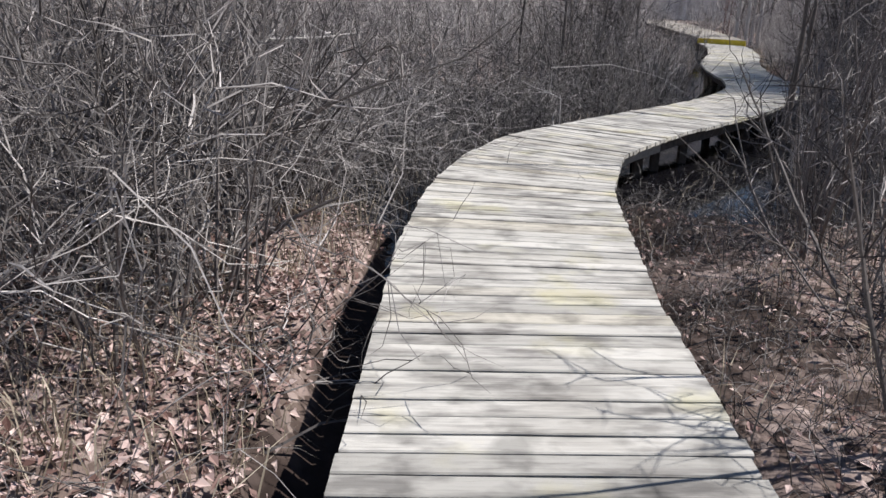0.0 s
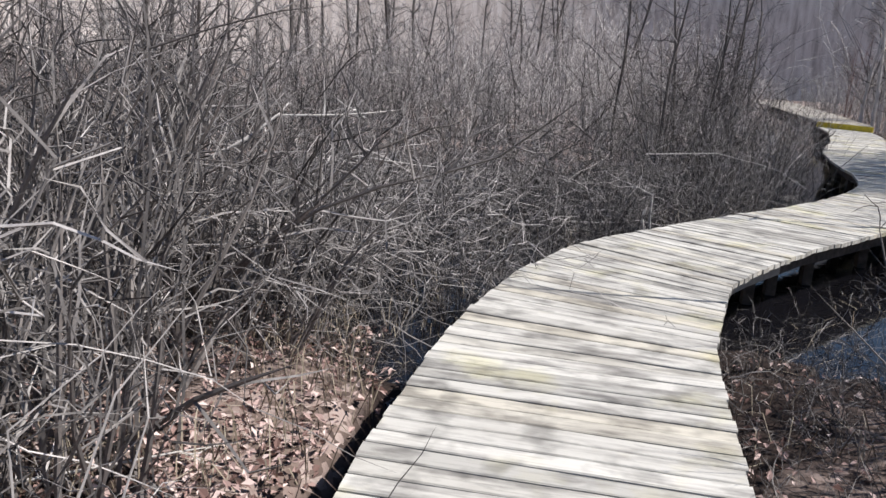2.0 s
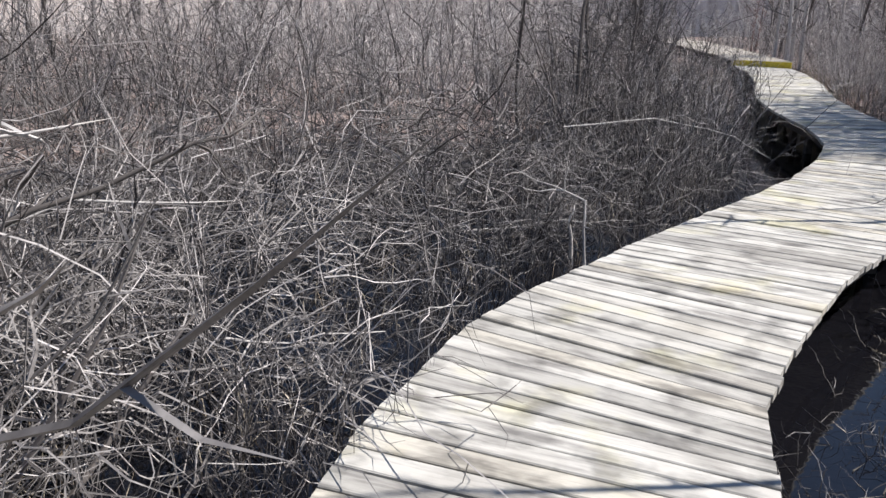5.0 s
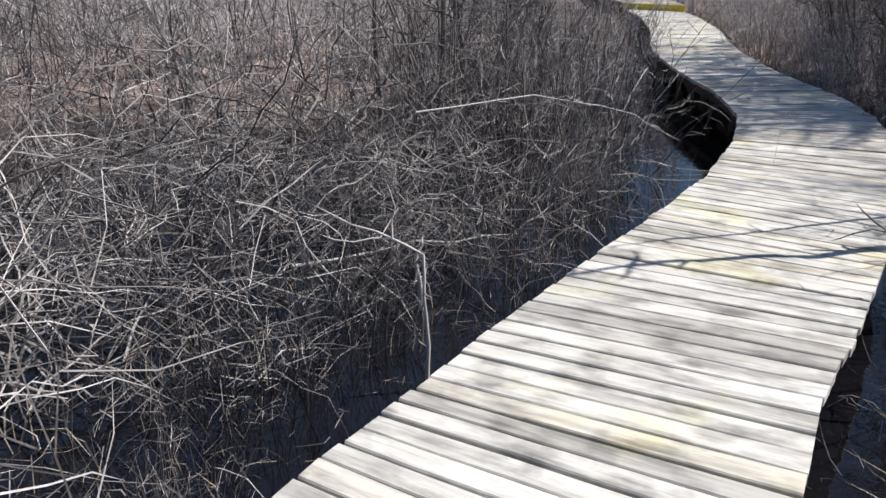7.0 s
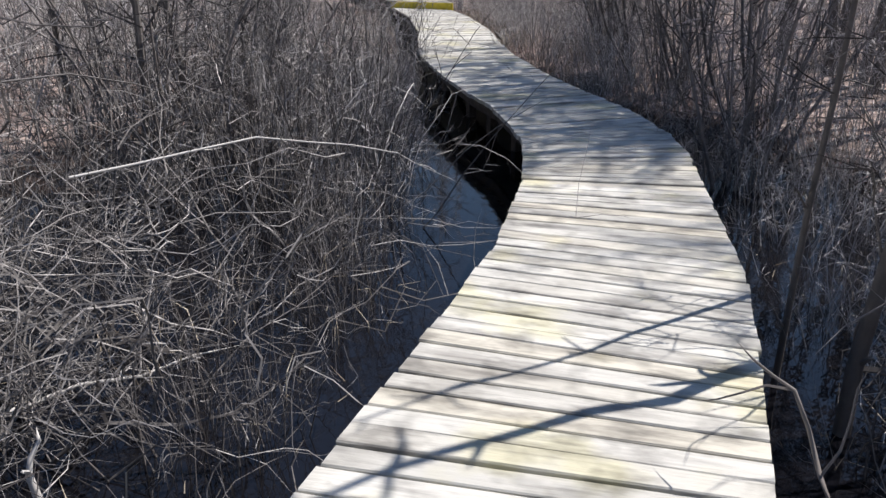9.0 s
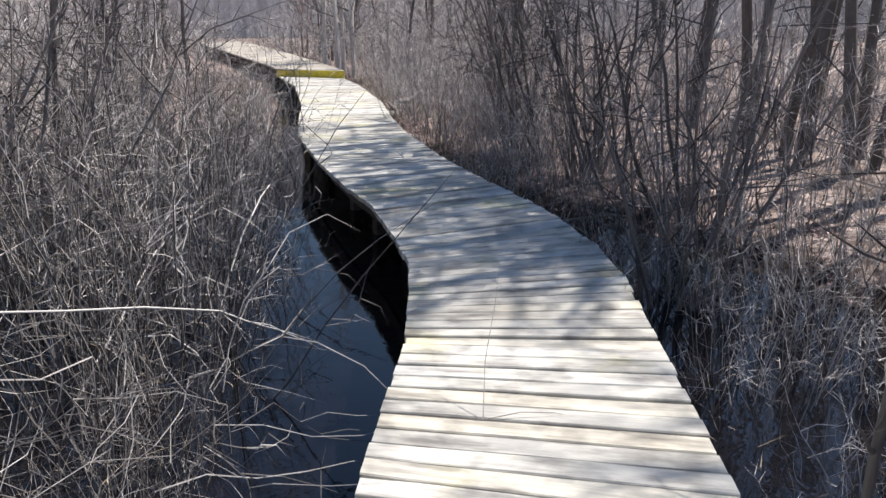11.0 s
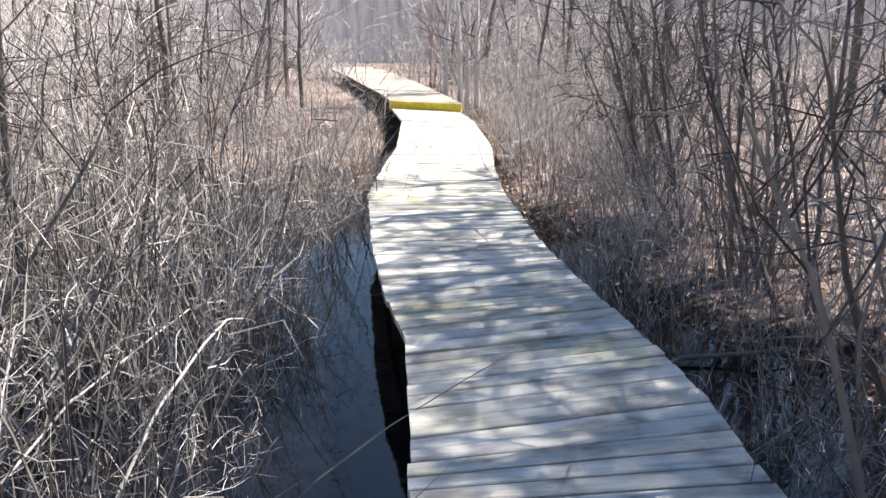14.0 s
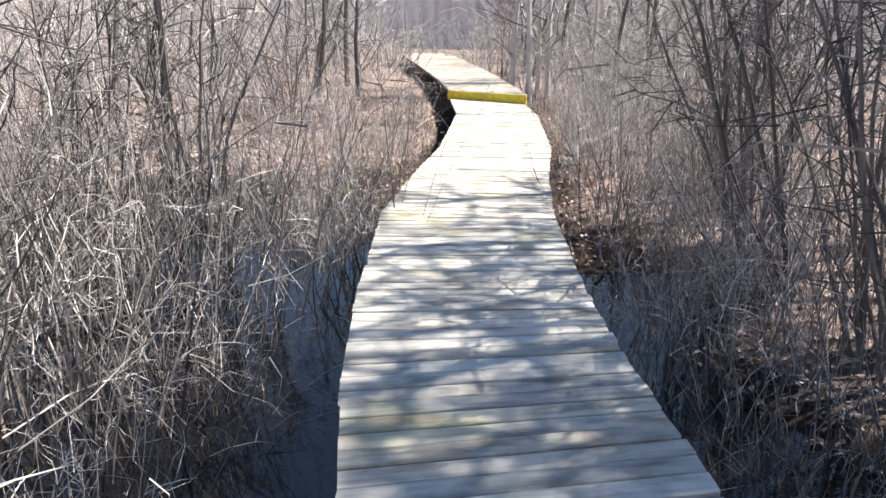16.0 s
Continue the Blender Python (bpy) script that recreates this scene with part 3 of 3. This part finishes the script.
def dead_branch(label, pts, r, mat, forks, seed, name="dead_branch", kind_of="branch"):
    """One fallen or hanging dead branch with a few side twigs."""
    rng = np.random.default_rng(seed)
    sv, sf, tv, tf = [], [], [], []
    fine = []
    for p, q in zip(pts, pts[1:]):
        for i in range(3):
            fine.append(np.array(p) + (np.array(q) - np.array(p)) * i / 3 + rng.normal(0, r * 0.8, 3))
    fine.append(np.array(pts[-1]))
    tube(sv, sf, fine, taper(r, len(fine) - 1, 0.25), 6)
    me = mesh_from("limb", sv, sf, mat)
    for p in me.polygons:
        p.use_smooth = True
    root = tagged(new(name), label, kind_of)
    part("limb", me, root)
    for _ in range(forks):
        k = int(rng.integers(1, len(fine) - 1))
        d = (fine[k + 1] - fine[k]) / np.linalg.norm(fine[k + 1] - fine[k]) + rng.normal(0, 0.7, 3)
        tv, tf = [], []
        tube(tv, tf, limb(rng, fine[k], d, rng.uniform(0.12, 0.4), 4, 0.25), taper(r * 0.45, 4, 0.4), 4)
        part("side_twig", mesh_from("side_twig", tv, tf, mat), root)


BRANCHES = [
    ("dark forked dead branch leaning over the boardwalk edge", [(4.1, 7.6, -0.5), (3.98, 7.8, 0.0), (4.0, 8.0, 0.28), (3.86, 8.1, 0.42)], 0.011, STEM_DARK, 3),
    ("pale bent upright stick in the dark water", [(1.94, 8.29, -0.6), (1.93, 8.3, -0.1), (1.92, 8.33, 0.2), (1.72, 8.45, 0.27), (1.4, 8.6, 0.4)], 0.011, TRUNK_PALE, 3),
    ("grey fallen branch lying in the thicket", [(-0.6, 8.9, -0.25), (-0.1, 8.7, -0.22), (0.3, 8.5, -0.3), (0.7, 8.4, -0.5)], 0.012, STEM_GREY, 5),
    ("leaning pale dead stake among the leaves", [(-1.15, 2.5, -0.4), (-1.17, 2.62, 0.0), (-1.1, 2.75, 0.3)], 0.016, TRUNK_PALE, 3),
    ("long pale fallen branch over leaf litter", [(-1.9, 2.3, -0.26), (-1.2, 2.75, -0.2), (-0.5, 3.2, -0.2)], 0.012, TRUNK_PALE, 4),
    ("grey forked branch sweeping through the thicket", [(-1.9, 5.6, 0.3), (-1.0, 6.0, 0.55), (-0.3, 6.4, 0.85), (0.1, 6.55, 1.0)], 0.02, STEM_GREY, 7),
    ("thick pale branch arching out of the thicket", [(-2.1, 5.0, -0.45), (-1.8, 5.3, 0.5), (-1.2, 5.7, 0.95), (-0.35, 6.2, 1.05)], 0.021, TRUNK_PALE, 9),
    ("pale bowed branch arching out of the thicket", [(-1.9, 5.9, -0.45), (-1.5, 6.2, 0.35), (-0.8, 6.6, 0.62), (-0.1, 7.1, 0.5)], 0.015, TRUNK_PALE, 9),
    ("pale arching branch above the dark pool", [(4.3, 12.5, -0.55), (4.7, 12.85, 0.1), (5.0, 13.2, 0.3), (5.15, 13.5, 0.18)], 0.009, TRUNK_PALE, 5),
    ("pale fallen branch low above the pool", [(3.7, 12.6, -0.5), (4.3, 13.7, -0.2), (4.9, 14.6, -0.1), (5.2, 15.0, -0.2)], 0.008, TRUNK_PALE, 7),
    ("pale fallen log in dark water", [(1.2, 9.9, -0.46), (2.1, 10.2, -0.44), (2.9, 10.4, -0.5)], 0.014, TRUNK_PALE, 4),
    ("broken pale stub standing in the water", [(2.02, 9.2, -0.6), (2.0, 9.22, -0.2), (2.03, 9.25, -0.05)], 0.02, TRUNK_PALE, 1),
    ("long thin pale branch hanging over the water", [(2.2, 10.9, 0.35), (3.2, 11.2, 0.4), (4.1, 11.3, 0.2), (4.6, 11.35, -0.1)], 0.008, TRUNK_PALE, 5),
    ("dark fallen branch at the water's edge", [(7.6, 13.6, -0.5), (8.2, 13.45, -0.42), (8.9, 13.3, -0.45)], 0.02, STEM_DARK, 4),
    ("small pale stick propped on the plank edge", [(7.35, 14.6, -0.4), (7.0, 14.35, -0.05), (7.12, 14.75, 0.1)], 0.007, TRUNK_PALE, 0),
    ("dark fallen log beside the boardwalk", [(9.75, 20.55, -0.22), (10.3, 20.9, -0.16), (11.2, 21.6, 0.0)], 0.11, STEM_DARK, 3),
]
for number, (label, pts, r, mat, forks) in enumerate(BRANCHES):
    dead_branch(label, pts, r, mat, forks, 400 + number)
SAPLINGS = [
    ("slender bare sapling rooted in wet ground beside the boardwalk", [(3.4, 5.33, -0.6), (3.42, 5.33, 1.2), (3.38, 5.35, 2.8), (3.45, 5.37, 4.4)], 0.026, 6),
    ("bare grey sapling standing in water beside the boardwalk", [(5.05, 8.54, -0.8), (5.07, 8.53, 1.0), (5.0, 8.55, 2.2), (5.08, 8.56, 3.6)], 0.04, 9),
    ("thin bare sapling standing in water beside the boardwalk", [(5.1, 8.95, -0.8), (5.15, 8.95, 0.9), (5.12, 8.9, 2.0), (5.2, 8.88, 3.2)], 0.018, 9),
]
for number, (label, pts, r, forks) in enumerate(SAPLINGS):
    dead_branch(label, pts, r, STEM_GREY, forks, 440 + number, "sapling", "sapling")


# ---- far wood ----
def bare_tree(name, label, seed, height, r, mats, fork=3):
    rng = np.random.default_rng(seed)
    root = tagged(new(name), label, "tree", group="bare trees")
    tv, tf, cv, cf = [], [], [], []
    pts = limb(rng, (0, 0, -0.2), (rng.normal(0, 0.06), rng.normal(0, 0.06), 1), height, 12, 0.05, 0.0)
    tube(tv, tf, pts, taper(r, 12, 0.15), 7)
    for _ in range(int(height * 4)):
        k = rng.integers(2, 12)
        l1 = rng.uniform(0.5, 1.6) * (1.25 - k / 12)
        br = limb(rng, pts[k], (*rng.normal(0, 1, 2), rng.uniform(0.3, 1.4)), l1 + 0.3, 4, 0.16)
        tube(cv, cf, br, taper(r * 0.22, 4, 0.3))
        for _ in range(4):
            j = rng.integers(1, 4)
            tw = limb(rng, br[j], (br[j + 1] - br[j]) * 3 + rng.normal(0, 0.6, 3), l1 * rng.uniform(0.3, 0.7), 3, 0.2)
            tube(cv, cf, tw, taper(r * 0.1, 3, 0.4))
    part("trunk", mesh_from("trunk", tv, tf, mats[0]), root)
    tagged(part("crown", mesh_from("crown", cv, cf, mats[1]), root), kind="stuff")
    return root


def fork(rng, verts, faces, start, way, length, r, depth):
    """One bough that bends, thins and forks into finer ones."""
    n = 5 if depth > 1 else 4
    pts = limb(rng, start, way, length, n, 0.17)
    tube(verts, faces, pts, taper(r, n, 0.42 if depth else 0.3), 5 if depth > 1 else 3)
    if depth == 0:
        return
    for _ in range(5):
        k = int(rng.integers(1, n + 1))
        d = (pts[k] - pts[k - 1]) / np.linalg.norm(pts[k] - pts[k - 1]) + rng.normal(0, 0.55, 3)
        fork(rng, verts, faces, pts[k], d, length * rng.uniform(0.4, 0.72), r * (1 - 0.58 * k / n) * 0.62, depth - 1)


def alder(seed, height):
    """A tall slender swamp tree, bare below, with a high twiggy crown."""
    rng = np.random.default_rng(seed)
    root = tagged(new("tall_alder"), "tall slender leafless alder with a high twiggy crown", "tree", group="bare trees")
    tv, tf, cv, cf = [], [], [], []
    pts = limb(rng, (0, 0, -0.3), (rng.normal(0, 0.04), rng.normal(0, 0.04), 1), height, 12, 0.035)
    tube(tv, tf, pts, taper(0.075, 12, 0.22), 8)
    part("trunk", mesh_from("trunk", tv, tf, STEM_GREY), root)
    for number in range(30):
        k = 8 + number % 4
        b = rng.uniform(0, 6.283)
        fork(rng, cv, cf, pts[k], (math.cos(b), math.sin(b), rng.uniform(0.2, 0.9)), rng.uniform(0.75, 1.3), 0.022, 2)
    tagged(part("crown", mesh_from("crown", cv, cf, TWIG_BROWN), root), kind="stuff")
    return root


def plant_wood():
    rng = np.random.default_rng(3)
    alders = [alder(260 + k, 9.0 + 0.5 * k) for k in range(3)]
    grey = [bare_tree("bare_tree", "leafless grey tree with thin spreading branches", 200 + k, rng.uniform(6.5, 9), rng.uniform(0.06, 0.1), (STEM_GREY, TWIG_GREY)) for k in range(4)]
    pale = [bare_tree("pale_tree", "slender pale-barked leafless tree", 220 + k, rng.uniform(7, 9), 0.075, (TRUNK_PALE, TWIG_PALE)) for k in range(2)]
    first = set()

    def put(some, x, y, s=1.0):
        ob = some[int(rng.integers(len(some)))]
        m = Matrix.Translation((x, y, ground_z(x, y))) @ Matrix.Rotation(rng.uniform(0, 6.283), 4, 'Z')
        if ob.name not in first:
            first.add(ob.name)
            ob.matrix_basis = m @ Matrix.Scale(s, 4)
        else:
            c = copy_thing(ob, m)
            c.scale = (s, s, s)

    for x, y in ((11.9, 28.4), (12.25, 28.2), (12.8, 28.4), (13.0, 29.6), (14.0, 28.6), (14.9, 29.0)):
        put(pale, x, y, rng.uniform(0.85, 1.1))
    for x, y, s in ((10.4, 10.2, 0.95), (11.1, 10.9, 1.0), (11.6, 11.7, 1.0), (12.0, 12.4, 1.0), (12.3, 13.1, 1.05), (12.8, 13.5, 1.0), (12.4, 14.0, 1.0), (13.0, 14.4, 1.0),
                    (12.7, 15.1, 1.0), (13.2, 15.6, 1.0), (13.0, 16.4, 1.0), (13.6, 17.0, 1.0), (13.8, 18.0, 1.0), (11.3, 12.2, 1.0), (11.6, 12.9, 1.0),
                    (11.5, 13.5, 1.05), (11.9, 14.0, 1.0), (12.1, 14.7, 1.0)):
        put(alders, x, y, s)
    for x, y in ((2.6, 13.2), (3.2, 14.3), (3.9, 15.4), (2.2, 15.0), (5.0, 19.6)):
        put(grey, x, y, rng.uniform(0.5, 0.65))
    for _ in range(95):
        a = rng.uniform(-1.15, 1.35)
        r = rng.uniform(15, 34)
        x, y = 6 + r * math.sin(a), 12 + r * math.cos(a)
        if deck_gap(x, y)[0] > 1.5:
            put(grey, x, y, rng.uniform(0.7, 1.2))


plant_wood()


def build_distance():
    """A ring of far leafless wood that closes the place."""
    verts, faces = [], []
    n = 96
    for i in range(n):
        a = 2 * math.pi * i / n
        r = 62
        h = 15 + 2.0 * noise.noise((math.cos(a) * 6, math.sin(a) * 6, 2.0)) + 1.2 * noise.noise((math.cos(a) * 30, math.sin(a) * 30, 2.0))
        verts += [(6 + r * math.sin(a), 12 + r * math.cos(a), -1), (6 + (r + 2) * math.sin(a), 12 + (r + 2) * math.cos(a), h)]
    for i in range(n):
        j = (i + 1) % n
        faces.append((2 * i, 2 * j, 2 * j + 1, 2 * i + 1))
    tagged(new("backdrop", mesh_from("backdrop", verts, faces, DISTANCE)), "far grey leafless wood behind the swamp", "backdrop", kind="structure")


build_distance()


# ---- litter and grass ----
def scatter_leaves():
    rng = np.random.default_rng(9)
    verts, faces = [], []
    count = 0
    while count < 21000:
        x, y = rng.uniform(-4, 13), rng.uniform(-1.5, 28)
        d, side, sy = deck_gap(x, y)
        if d < (0.34 if side < 0 else 0.12) or d > 3.2 or rng.random() < d / 4 or (side < 0 and 5.4 < sy < 15) or (sy > 5.4 and rng.random() < 0.35) or (not (side < 0 and sy < 3.4) and rng.random() < (0.85 if side > 0 and sy < 8 else 0.6)):
            continue
        z = ground_z(x, y)
        if z < WATER_Z - 0.02:
            continue
        s = rng.uniform(0.012, 0.034)
        a, b = rng.uniform(0, 6.28), rng.normal(0, 0.45)
        u = np.array([math.cos(a), math.sin(a), math.sin(b)]) * s
        v = np.array([-math.sin(a), math.cos(a), rng.normal(0, 0.35)]) * s * 0.55
        c = np.array([x, y, z + rng.uniform(0.012, 0.05)])
        k = len(verts)
        lift = np.array([0, 0, s * 0.35])
        verts += [tuple(c - u), tuple(c + v + lift), tuple(c + u), tuple(c - v + lift)]
        faces += [(k, k + 2, k + 1), (k, k + 3, k + 2)]
        count += 1
    tagged(new("leaf_litter", mesh_from("leaf_litter", verts, faces, LEAF)), "curled brown and pinkish fallen leaves on the ground", "leaf litter", kind="stuff")


def scatter_grass():
    rng = np.random.default_rng(10)
    verts, faces = [], []
    count = 0
    while count < 7000:
        x, y = rng.uniform(-2.5, 12), rng.uniform(-1, 26)
        d, side, sy = deck_gap(x, y)
        keep = 0.9 if (side < 0 and sy < 6) or sy > 17 else 0.25
        if d < (0.33 if side < 0 else 0.16) or d > 1.9 or rng.random() > keep or noise.noise((x * 1.3, y * 1.3, 9.0)) < -0.05:
            continue
        z = ground_z(x, y)
        h = rng.uniform(0.1, 0.36)
        way = rng.normal(0, 0.55, 2)
        w = rng.uniform(0.0018, 0.004)
        a = rng.uniform(0, 6.28)
        ux, uy = math.cos(a) * w, math.sin(a) * w
        k = len(verts)
        mx, my = x + way[0] * h * 0.35, y + way[1] * h * 0.35
        verts += [(x - ux, y - uy, z - 0.01), (x + ux, y + uy, z - 0.01), (mx + ux, my + uy, z + h * 0.7), (mx - ux, my - uy, z + h * 0.7),
                  (x + way[0] * h, y + way[1] * h, z + h * 0.85)]
        faces += [(k, k + 1, k + 2, k + 3), (k + 3, k + 2, k + 4)]
        count += 1
    tagged(new("dry_grass", mesh_from("dry_grass", verts, faces, STRAW)), "dry straw-coloured grass blades beside the boardwalk", "grass", kind="stuff")


scatter_leaves()
scatter_grass()
